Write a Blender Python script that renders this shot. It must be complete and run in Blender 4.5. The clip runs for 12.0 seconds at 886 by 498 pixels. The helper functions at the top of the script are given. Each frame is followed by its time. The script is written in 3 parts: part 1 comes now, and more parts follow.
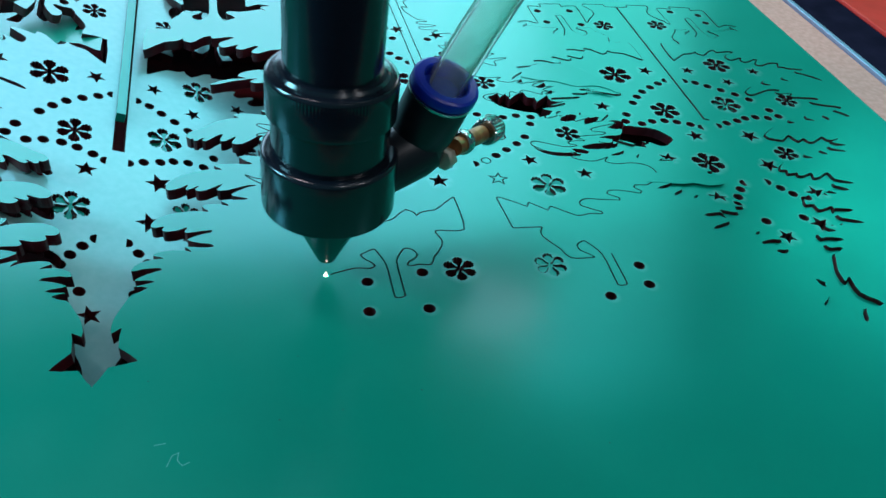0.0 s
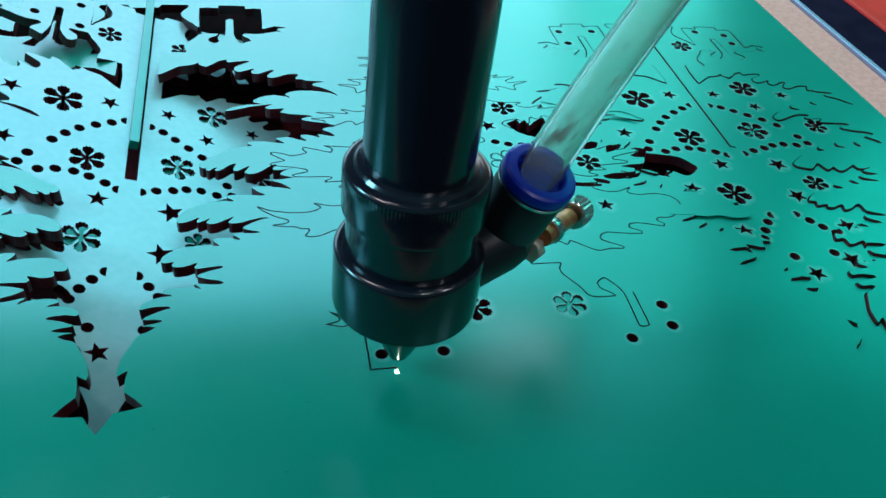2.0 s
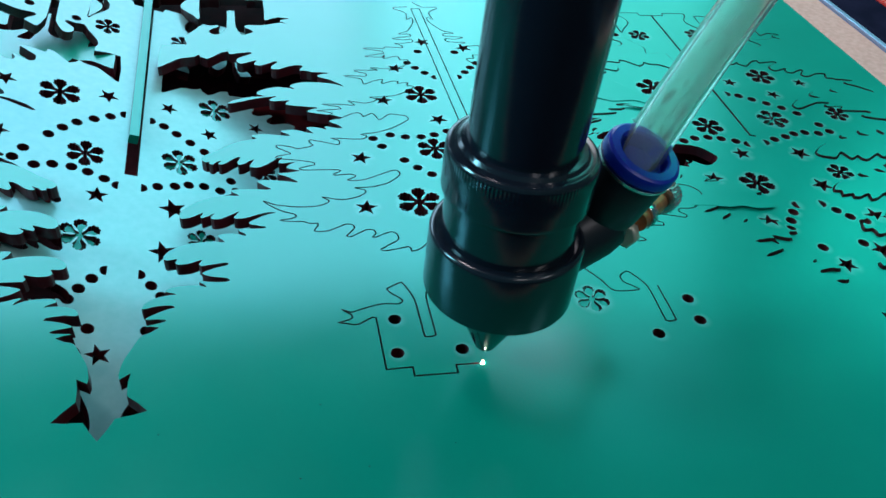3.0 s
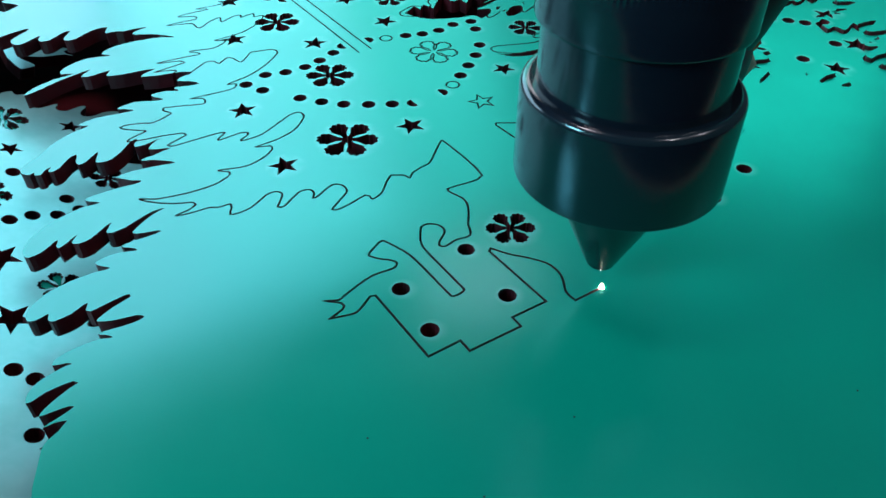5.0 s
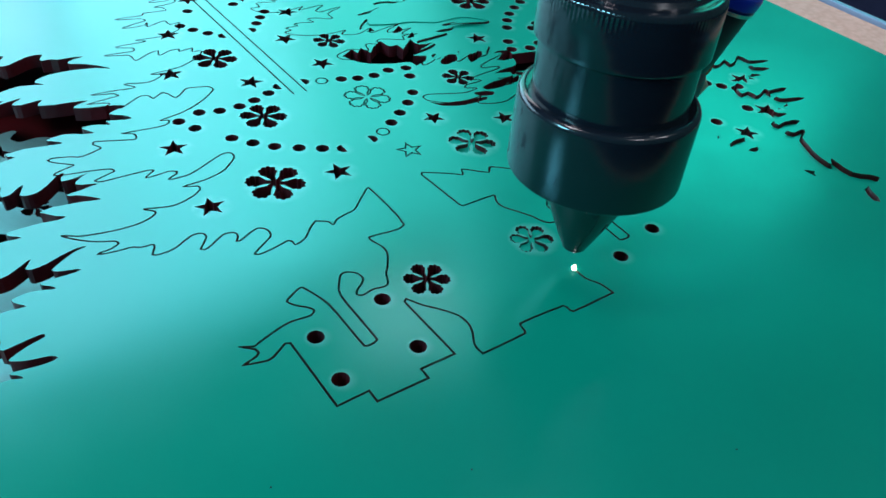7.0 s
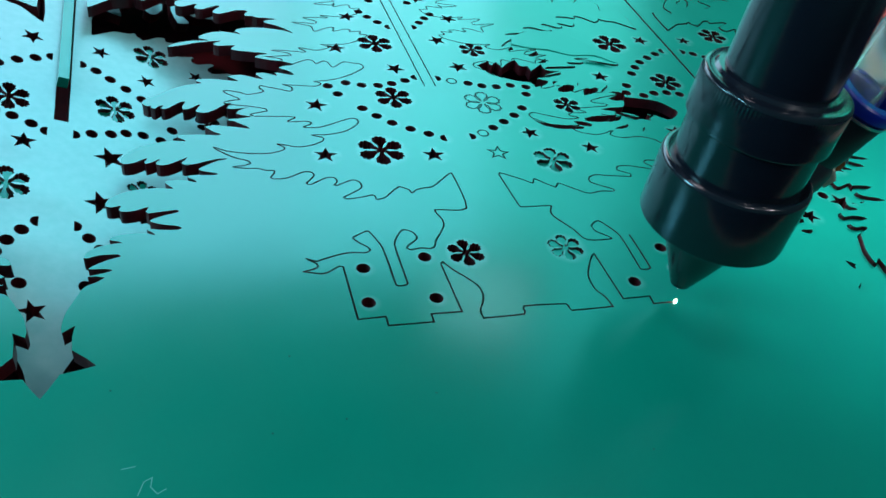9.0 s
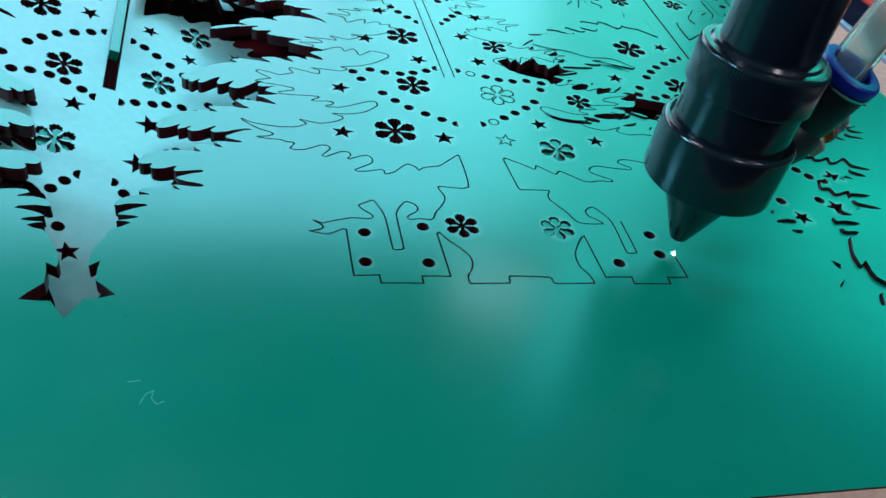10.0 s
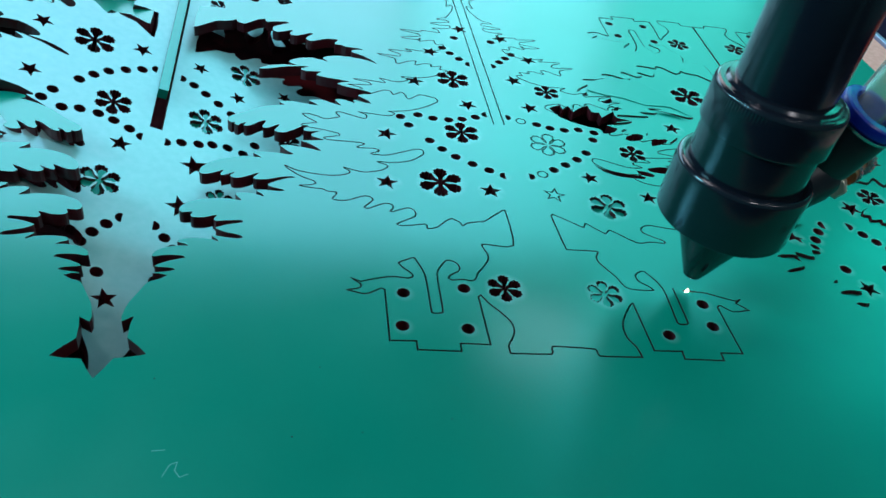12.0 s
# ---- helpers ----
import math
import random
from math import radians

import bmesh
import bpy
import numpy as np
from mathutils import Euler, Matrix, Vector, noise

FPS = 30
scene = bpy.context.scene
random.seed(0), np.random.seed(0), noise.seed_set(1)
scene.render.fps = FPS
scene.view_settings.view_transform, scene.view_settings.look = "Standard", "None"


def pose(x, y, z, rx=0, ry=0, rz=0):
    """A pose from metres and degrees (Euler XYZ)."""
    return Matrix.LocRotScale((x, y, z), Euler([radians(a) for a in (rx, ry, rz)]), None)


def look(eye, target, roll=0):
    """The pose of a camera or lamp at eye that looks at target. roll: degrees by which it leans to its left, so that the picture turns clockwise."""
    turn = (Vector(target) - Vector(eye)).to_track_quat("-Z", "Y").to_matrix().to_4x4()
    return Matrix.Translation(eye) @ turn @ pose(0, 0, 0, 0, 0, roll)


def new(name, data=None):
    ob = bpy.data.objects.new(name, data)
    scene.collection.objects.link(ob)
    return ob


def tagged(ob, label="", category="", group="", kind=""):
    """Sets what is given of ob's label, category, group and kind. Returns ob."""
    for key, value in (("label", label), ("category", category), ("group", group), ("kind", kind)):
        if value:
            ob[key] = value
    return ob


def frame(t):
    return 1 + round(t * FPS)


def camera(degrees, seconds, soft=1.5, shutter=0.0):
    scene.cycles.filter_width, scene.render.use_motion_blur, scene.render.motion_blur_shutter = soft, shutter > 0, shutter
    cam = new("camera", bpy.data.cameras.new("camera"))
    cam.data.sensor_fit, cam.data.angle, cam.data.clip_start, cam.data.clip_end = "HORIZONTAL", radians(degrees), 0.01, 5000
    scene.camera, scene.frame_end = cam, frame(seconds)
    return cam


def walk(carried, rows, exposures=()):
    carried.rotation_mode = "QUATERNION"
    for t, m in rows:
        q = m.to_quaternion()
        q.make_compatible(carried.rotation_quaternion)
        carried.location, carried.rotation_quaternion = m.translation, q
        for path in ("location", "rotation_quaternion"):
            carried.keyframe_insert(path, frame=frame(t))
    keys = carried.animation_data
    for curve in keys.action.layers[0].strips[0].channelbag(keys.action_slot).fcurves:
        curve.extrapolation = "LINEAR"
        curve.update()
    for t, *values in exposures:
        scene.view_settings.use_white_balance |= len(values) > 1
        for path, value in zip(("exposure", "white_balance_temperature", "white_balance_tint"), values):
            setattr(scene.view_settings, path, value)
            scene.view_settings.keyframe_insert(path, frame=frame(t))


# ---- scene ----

from mathutils.geometry import delaunay_2d_cdt

MM = 0.001

# ---- camera ----
cam = camera(59.48, 12.0, 1.6)
walk(cam, [
    (0.0, look((-0.0551, -0.1075, 0.1190), (-0.0104, 0.0371, -0.0117), 8.39)),
    (0.5, look((-0.0551, -0.1041, 0.1200), (-0.0125, 0.0406, -0.0113), 8.45)),
    (1.0, look((-0.0579, -0.1017, 0.1222), (-0.0175, 0.0438, -0.0090), 8.11)),
    (1.5, look((-0.0542, -0.0983, 0.1230), (-0.0144, 0.0477, -0.0077), 7.89)),
    (2.0, look((-0.0525, -0.0989, 0.1214), (-0.0129, 0.0474, -0.0091), 7.51)),
    (2.5, look((-0.0491, -0.1008, 0.1215), (-0.0102, 0.0458, -0.0089), 7.42)),
    (2.7, look((-0.0514, -0.0988, 0.1198), (-0.0129, 0.0479, -0.0105), 7.44)),
    (4.3, look((-0.0713, -0.0679, 0.0942), (-0.0108, 0.0681, -0.0394), 0.19)),
    (4.5, look((-0.0786, -0.0650, 0.0933), (-0.0103, 0.0671, -0.0405), 1.31)),
    (5.0, look((-0.0721, -0.0554, 0.0788), (0.0097, 0.0696, -0.0542), 0.41)),
    (5.5, look((-0.0663, -0.0462, 0.0705), (0.0270, 0.0725, -0.0606), -0.14)),
    (6.0, look((-0.0670, -0.0424, 0.0720), (0.0309, 0.0749, -0.0571), 0.02)),
    (6.5, look((-0.0649, -0.0475, 0.0733), (0.0338, 0.0699, -0.0550), 1.46)),
    (7.0, look((-0.0682, -0.0581, 0.0860), (0.0261, 0.0622, -0.0430), 5.81)),
    (7.5, look((-0.0778, -0.0665, 0.0957), (0.0070, 0.0601, -0.0338), 8.96)),
    (7.7, look((-0.0768, -0.0686, 0.0994), (0.0044, 0.0605, -0.0300), 9.85)),
    (9.3, look((-0.0606, -0.0966, 0.1031), (-0.0054, 0.0442, -0.0278), 11.95)),
    (9.5, look((-0.0599, -0.1009, 0.1038), (-0.0067, 0.0410, -0.0266), 12.16)),
    (10.0, look((-0.0558, -0.1071, 0.1054), (-0.0085, 0.0371, -0.0249), 12.31)),
    (10.5, look((-0.0557, -0.1045, 0.1057), (-0.0134, 0.0407, -0.0252), 12.09)),
    (11.0, look((-0.0473, -0.0995, 0.1081), (-0.0082, 0.0463, -0.0231), 11.49)),
    (11.5, look((-0.0472, -0.0958, 0.1088), (-0.0097, 0.0509, -0.0219), 11.60)),
    (12.0, look((-0.0538, -0.0962, 0.1091), (-0.0183, 0.0520, -0.0204), 11.62)),
], [(0.0, -0.17), (2.7, -0.08), (4.5, 0.0), (5.3, 0.04), (6.0, 0.15), (6.5, 0.13), (7.2, 0.02), (7.7, -0.08), (9.5, -0.18), (12.0, -0.18)])

# ---- light ----
world = bpy.data.worlds.new("room_light")
scene.world = world
world.use_nodes = True
world.node_tree.nodes["Background"].inputs["Color"].default_value = (0.27, 0.82, 1.0, 1)
world.node_tree.nodes["Background"].inputs["Strength"].default_value = 0.11


def area_lamp(name, eye, target, width, height, power, colour):
    data = bpy.data.lights.new(name, "AREA")
    data.shape, data.size, data.size_y = "RECTANGLE", width, height
    data.energy, data.color = power, colour
    ob = new(name, data)
    ob.matrix_world = look(eye, target)
    return ob


# the panes of one window front, dimmer towards its end
area_lamp("window_light", (-0.30, 0.62, 0.42), (-0.28, 0.05, 0.0), 0.70, 0.70, 8.0, (0.48, 0.77, 1.0))
area_lamp("window_light", (0.105, 0.62, 0.38), (0.085, 0.05, 0.0), 0.11, 0.64, 1.25, (0.36, 0.84, 0.99))
area_lamp("window_light", (0.215, 0.62, 0.38), (0.19, 0.05, 0.0), 0.11, 0.64, 1.15, (0.28, 0.88, 0.95))
area_lamp("far_window", (0.355, 0.61, 0.36), (0.31, 0.05, 0.0), 0.17, 0.60, 0.92, (0.15, 0.94, 0.87))
area_lamp("shop_lamp", (0.025, 0.075, 0.078), (-0.005, 0.006, 0.0), 0.03, 0.018, 0.0058, (0.95, 0.90, 1.0))
area_lamp("work_lamp", (0.55, 0.34, 0.33), (0.05, 0.01, 0.0), 0.24, 0.15, 0.40, (0.03, 1.0, 0.76))
# added fill without a known source, brightens the near left of the sheet
area_lamp("left_fill", (-0.36, 0.055, 0.21), (-0.06, 0.0, 0.0), 0.10, 0.10, 1.2, (0.26, 0.76, 1.0))
area_lamp("ceiling_lamp", (-0.28, 0.16, 0.76), (0.0, 0.0, 0.0), 0.12, 0.12, 1.1, (1.0, 0.9, 1.0))
area_lamp("ceiling_spot", (0.25, 0.06, 0.78), (0.0, 0.0, 0.0), 0.016, 0.016, 0.2, (1.0, 0.9, 0.95))
area_lamp("ceiling_spot", (0.16, -0.42, 0.74), (0.0, 0.0, 0.0), 0.08, 0.045, 0.55, (0.95, 0.93, 1.0))
area_lamp("ceiling_spot", (0.50, -0.30, 0.70), (0.0, 0.0, 0.0), 0.08, 0.045, 0.55, (0.95, 0.93, 1.0))


# ---- materials ----
def material(name, colour, rough=0.5, metal=0.0, spec=0.5, coat=0.0):
    m = bpy.data.materials.new(name)
    m.use_nodes = True
    b = m.node_tree.nodes["Principled BSDF"]
    b.inputs["Base Color"].default_value = (*colour, 1)
    b.inputs["Roughness"].default_value = rough
    b.inputs["Metallic"].default_value = metal
    b.inputs["Specular IOR Level"].default_value = spec
    b.inputs["Coat Weight"].default_value = coat
    return m


def noise_mix(m, colour_a, colour_b, scale, low=0.35, high=0.65, detail=5, socket="Base Color"):
    """Blend two colours (or values) by noise in object space."""
    nt = m.node_tree
    b = nt.nodes["Principled BSDF"]
    tc = nt.nodes.new("ShaderNodeTexCoord")
    n = nt.nodes.new("ShaderNodeTexNoise")
    n.inputs["Scale"].default_value, n.inputs["Detail"].default_value = scale, detail
    nt.links.new(tc.outputs["Object"], n.inputs["Vector"])
    r = nt.nodes.new("ShaderNodeValToRGB")
    r.color_ramp.elements[0].position, r.color_ramp.elements[1].position = low, high
    if socket == "Base Color":
        r.color_ramp.elements[0].color, r.color_ramp.elements[1].color = (*colour_a, 1), (*colour_b, 1)
    else:
        r.color_ramp.elements[0].color, r.color_ramp.elements[1].color = (colour_a,) * 3 + (1,), (colour_b,) * 3 + (1,)
    nt.links.new(n.outputs["Fac"], r.inputs["Fac"])
    nt.links.new(r.outputs["Color"], b.inputs[socket])
    return n


def bump(m, scale, strength, distance, detail=3):
    nt = m.node_tree
    tc = nt.nodes.new("ShaderNodeTexCoord")
    n = nt.nodes.new("ShaderNodeTexNoise")
    n.inputs["Scale"].default_value, n.inputs["Detail"].default_value = scale, detail
    nt.links.new(tc.outputs["Object"], n.inputs["Vector"])
    bp = nt.nodes.new("ShaderNodeBump")
    bp.inputs["Strength"].default_value, bp.inputs["Distance"].default_value = strength, distance
    nt.links.new(n.outputs["Fac"], bp.inputs["Height"])
    nt.links.new(bp.outputs["Normal"], nt.nodes["Principled BSDF"].inputs["Normal"])


FILM = material("green_film", (0.0, 0.25, 0.16), 0.2, 0.0, 1.0)
FILM.node_tree.nodes["Principled BSDF"].inputs["Specular Tint"].default_value = (0.37, 0.885, 1.0, 1)
noise_mix(FILM, 0.22, 0.27, 60, socket="Roughness")
bump(FILM, 1400, 0.03, 0.0002)


def residue_and_sheen(m):
    """Pale smoke deposit that settles on the film beside the cut holes, and a painted sheen."""
    nt = m.node_tree
    tc = nt.nodes.new("ShaderNodeTexCoord")
    big = nt.nodes.new("ShaderNodeTexNoise")
    big.inputs["Scale"].default_value, big.inputs["Detail"].default_value = 25, 5
    nt.links.new(tc.outputs["Object"], big.inputs["Vector"])
    ramp = nt.nodes.new("ShaderNodeValToRGB")
    ramp.color_ramp.elements[0].position, ramp.color_ramp.elements[1].position = 0.35, 0.65
    ramp.color_ramp.elements[0].color, ramp.color_ramp.elements[1].color = (0.0, 0.236, 0.152, 1), (0.0, 0.256, 0.167, 1)
    nt.links.new(big.outputs["Fac"], ramp.inputs["Fac"])
    at = nt.nodes.new("ShaderNodeAttribute")
    at.attribute_name = "residue_sheen"
    fine = nt.nodes.new("ShaderNodeTexNoise")
    fine.inputs["Scale"].default_value, fine.inputs["Detail"].default_value = 450, 4
    nt.links.new(tc.outputs["Object"], fine.inputs["Vector"])
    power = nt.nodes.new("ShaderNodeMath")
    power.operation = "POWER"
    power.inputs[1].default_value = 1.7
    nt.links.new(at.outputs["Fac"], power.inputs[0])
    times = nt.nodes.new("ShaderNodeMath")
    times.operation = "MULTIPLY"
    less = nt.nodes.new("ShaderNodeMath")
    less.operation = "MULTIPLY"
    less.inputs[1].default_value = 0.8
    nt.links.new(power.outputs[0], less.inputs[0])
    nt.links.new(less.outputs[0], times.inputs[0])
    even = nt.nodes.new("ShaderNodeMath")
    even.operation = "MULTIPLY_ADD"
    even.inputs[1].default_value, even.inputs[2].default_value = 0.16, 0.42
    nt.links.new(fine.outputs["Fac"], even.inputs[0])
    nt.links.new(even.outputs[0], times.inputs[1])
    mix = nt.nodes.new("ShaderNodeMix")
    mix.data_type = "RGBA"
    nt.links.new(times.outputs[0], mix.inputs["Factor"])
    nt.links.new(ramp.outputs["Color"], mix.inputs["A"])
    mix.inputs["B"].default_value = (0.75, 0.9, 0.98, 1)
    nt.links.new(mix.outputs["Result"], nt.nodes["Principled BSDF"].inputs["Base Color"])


residue_and_sheen(FILM)
EDGE = material("cut_acrylic_edge", (0.02, 0.006, 0.006), 0.3)
noise_mix(EDGE, (0.045, 0.011, 0.014), (0.12, 0.014, 0.019), 120)
BED = material("black_bed", (0.012, 0.004, 0.005), 0.8, 0.0, 0.1)
noise_mix(BED, (0.035, 0.009, 0.011), (0.14, 0.014, 0.020), 45)
ANODISED = material("black_anodised", (0.009, 0.012, 0.019), 0.17, 0.0, 0.75)
noise_mix(ANODISED, 0.15, 0.2, 300, socket="Roughness")
PLASTIC = material("black_plastic", (0.014, 0.014, 0.02), 0.38)
bump(PLASTIC, 2500, 0.1, 0.0001)
BLUE = material("blue_plastic", (0.004, 0.026, 0.46), 0.32)
STEEL = material("plated_steel", (0.55, 0.55, 0.53), 0.25, 1.0)
BRASS = material("brass", (0.5, 0.2, 0.06), 0.4, 0.45)
noise_mix(BRASS, (0.40, 0.12, 0.04), (0.58, 0.22, 0.07), 400)
PALE = material("pale_nickel", (0.6, 0.56, 0.44), 0.4, 0.4)
MDF = material("raw_fibreboard", (0.5, 0.32, 0.25), 0.9)
noise_mix(MDF, (0.68, 0.275, 0.215), (0.78, 0.34, 0.275), 500)
TRIM = material("pale_blue_trim", (0.30, 0.36, 0.50), 0.35, 0.3)
RAIL = material("dark_rail_paint", (0.012, 0.010, 0.022), 0.6, 0.0, 0.0)
noise_mix(RAIL, (0.010, 0.009, 0.019), (0.016, 0.013, 0.028), 90)
RED = material("red_paint", (0.70, 0.03, 0.02), 0.5, 0.0, 0.15)
noise_mix(RED, (0.64, 0.026, 0.016), (0.76, 0.036, 0.024), 70)
HOSE = material("clear_hose", (0.84, 0.98, 0.92), 0.16)
HOSE.node_tree.nodes["Principled BSDF"].inputs["Transmission Weight"].default_value = 0.85
HOSE.node_tree.nodes["Principled BSDF"].inputs["IOR"].default_value = 1.15
GLOW = bpy.data.materials.new("burning_spot")
GLOW.use_nodes = True
_b = GLOW.node_tree.nodes["Principled BSDF"]
_b.inputs["Emission Color"].default_value = (1.0, 0.93, 0.8, 1)
_b.inputs["Emission Strength"].default_value = 110


FLAME = bpy.data.materials.new("flame")
FLAME.use_nodes = True
_b = FLAME.node_tree.nodes["Principled BSDF"]
_b.inputs["Emission Color"].default_value = (1.0, 0.8, 0.55, 1)
_b.inputs["Emission Strength"].default_value = 2.5


# ---- the cut drawing, in millimetres, one tree panel upright ----
STAR_TOP = [(0.0, 168.7), (2.6, 164.4), (7.8, 163.6), (4.2, 159.7), (4.6, 154.5), (2.7, 155.8), (2.7, 153.2), (3.3, 150.9), (4.5, 148.4), (5.6, 146.1), (6.4, 145.3), (9.3, 143.7), (6.6, 143.6), (5.6, 142.9), (5.7, 141.8), (11.7, 140.5), (8.6, 139.4), (5.8, 139.7), (5.8, 137.9), (8.5, 137.1), (11.6, 136.9), (10.1, 135.8), (9.8, 133.9)]
BRANCH_TOP = [(15.2, 134.6), (16.1, 133.5), (22.3, 134.0), (17.0, 131.9), (16.4, 130.3), (22.4, 128.6), (17.6, 127.8), (16.4, 128.9), (17.0, 126.9), (14.0, 127.9), (12.2, 128.0), (11.9, 125.8), (9.6, 125.8), (10.0, 124.0), (11.5, 121.9), (16.3, 120.4), (21.9, 121.1), (20.1, 119.5), (27.0, 119.7), (23.9, 117.5), (24.5, 116.0), (30.6, 116.6), (25.9, 114.5), (25.3, 111.4), (22.0, 113.2), (19.5, 113.7), (19.9, 111.5), (16.9, 112.6), (15.0, 112.4), (15.3, 111.2), (12.2, 111.5), (12.7, 109.8)]
BRANCH_HIGH = [(-15.9, 91.8), (-16.1, 94.2), (-18.3, 95.4), (-20.4, 96.1), (-21.6, 95.0), (-23.9, 92.6), (-24.7, 95.5), (-25.7, 96.9), (-28.0, 95.1), (-28.6, 97.1), (-30.1, 97.8), (-32.6, 96.0), (-35.1, 94.1), (-35.8, 96.2), (-38.1, 96.5), (-40.0, 95.6), (-36.5, 97.6), (-37.7, 99.0), (-40.3, 100.2), (-33.9, 100.8), (-34.6, 102.6), (-38.5, 104.6), (-32.9, 103.8), (-29.7, 103.3), (-31.1, 106.3), (-26.4, 104.4), (-22.9, 106.6), (-24.7, 108.6), (-18.4, 108.9), (-12.9, 112.4), (-10.8, 115.8)]
BRANCH_MID = [(-37.4, 68.3), (-38.8, 68.9), (-46.5, 69.4), (-47.4, 70.3), (-43.6, 71.5), (-43.8, 72.5), (-47.1, 73.7), (-53.0, 75.4), (-49.2, 76.9), (-50.3, 78.1), (-52.6, 80.8), (-49.1, 80.1), (-47.0, 79.0), (-43.2, 80.2), (-44.0, 82.0), (-43.5, 82.9), (-40.3, 81.6), (-36.7, 80.1), (-36.1, 81.9), (-38.0, 83.3), (-32.8, 82.5), (-29.8, 82.3), (-28.5, 83.6), (-29.9, 84.5), (-24.9, 85.4), (-20.0, 87.7)]
BRANCH_LOW_TOP = [(-56.7, 57.6), (-54.2, 56.0), (-49.2, 54.7), (-44.8, 54.5), (-42.2, 55.4), (-41.6, 56.4), (-42.9, 57.9), (-38.4, 56.4), (-34.6, 57.2), (-32.6, 58.5), (-32.4, 59.7), (-34.6, 60.9), (-30.7, 60.9), (-26.5, 62.0), (-23.6, 64.3), (-22.7, 65.6), (-23.1, 67.1), (-25.0, 67.1), (-32.0, 64.0), (-36.0, 64.2), (-34.2, 65.3), (-33.9, 66.0), (-35.3, 66.7), (-39.3, 66.7)]
BRANCH_LOW = [(-5.8, 43.7), (-7.9, 42.4), (-11.5, 39.4), (-13.7, 39.0), (-15.7, 38.5), (-16.9, 37.6), (-17.3, 38.7), (-18.5, 39.6), (-19.1, 40.0), (-20.7, 38.9), (-23.0, 36.7), (-25.1, 36.1), (-25.2, 37.2), (-25.7, 37.7), (-28.8, 37.1), (-31.2, 36.9), (-31.9, 37.5), (-29.7, 38.9), (-27.6, 40.3), (-27.4, 42.1), (-28.4, 43.2), (-29.7, 43.0), (-32.6, 41.7), (-33.1, 41.9), (-32.3, 43.1), (-32.6, 44.3), (-34.3, 44.6), (-37.9, 42.6), (-38.9, 43.0), (-37.8, 44.3), (-36.8, 45.8), (-37.4, 46.9), (-39.0, 47.0), (-42.5, 45.3), (-44.7, 45.1), (-46.0, 45.6), (-45.1, 47.2), (-45.1, 48.1), (-46.9, 48.3), (-48.2, 49.1), (-50.8, 49.4), (-53.3, 50.1), (-51.1, 50.4), (-49.7, 51.1), (-50.0, 52.0), (-52.8, 53.5), (-55.3, 55.7)]
TRUNK = [(-6.3, 31.2), (-13.4, 31.4), (-12.8, 28.1), (-13.1, 26.1), (-14.7, 23.6), (-16.0, 22.0)]
BOW = [(-17.3, 19.7), (-19.8, 20.0), (-21.8, 19.7), (-22.6, 20.3), (-22.0, 21.2), (-20.5, 22.2), (-19.8, 23.2), (-20.1, 24.7), (-21.4, 25.7), (-22.6, 25.5), (-24.9, 21.6), (-25.1, 10.5), (-27.4, 10.4), (-27.5, 20.8), (-29.1, 26.1), (-29.9, 26.2), (-32.1, 25.1), (-32.7, 24.5), (-31.9, 23.1), (-30.6, 21.8), (-30.1, 20.7), (-31.2, 20.0), (-34.3, 20.4), (-37.2, 19.9)]
GIFT = [(-41.1, 18.8), (-42.9, 19.8), (-41.1, 18.1), (-41.0, 17.4), (-41.7, 16.8), (-43.9, 16.3), (-40.8, 15.3), (-39.5, 15.5), (-37.0, 16.9), (-36.3, 16.6), (-36.4, 2.9), (-31.3, 2.8), (-31.3, 0.6), (-22.9, 0.2), (-22.8, 2.2), (-16.9, 1.9), (-17.1, 15.0), (-16.5, 15.4), (-15.1, 12.9), (-13.4, 10.8), (-11.6, 8.0), (-11.4, 5.6), (-12.1, 3.7), (-13.3, 1.7), (-13.3, -0.3), (-5.1, -0.5)]
BASE_RIGHT = [(-4.4, 1.5), (4.2, 0.8), (4.7, -1.0), (13.5, -1.3), (13.2, 1.3), (12.0, 3.8), (12.2, 7.4), (13.9, 10.6), (15.7, 13.1), (16.5, 13.6), (16.7, 0.4), (22.7, 0.2), (22.5, -1.8), (30.9, -2.2), (31.1, -0.2), (35.9, -0.4), (35.9, 12.6), (36.9, 13.3), (39.1, 11.5), (43.1, 12.0), (40.9, 14.1), (42.5, 15.3), (41.0, 14.8), (37.4, 16.1), (34.5, 17.2), (29.6, 17.7)]
BOW_RIGHT = [(27.5, 18.5), (27.1, 8.0), (24.7, 8.0), (25.1, 18.4), (22.6, 23.6), (21.2, 23.4), (20.0, 22.2), (20.2, 20.4), (21.7, 19.1), (22.7, 17.7), (17.0, 18.1), (15.2, 21.7), (12.6, 26.2), (12.5, 28.1), (13.3, 30.0), (6.4, 30.3), (5.9, 31.1), (5.3, 42.4)]

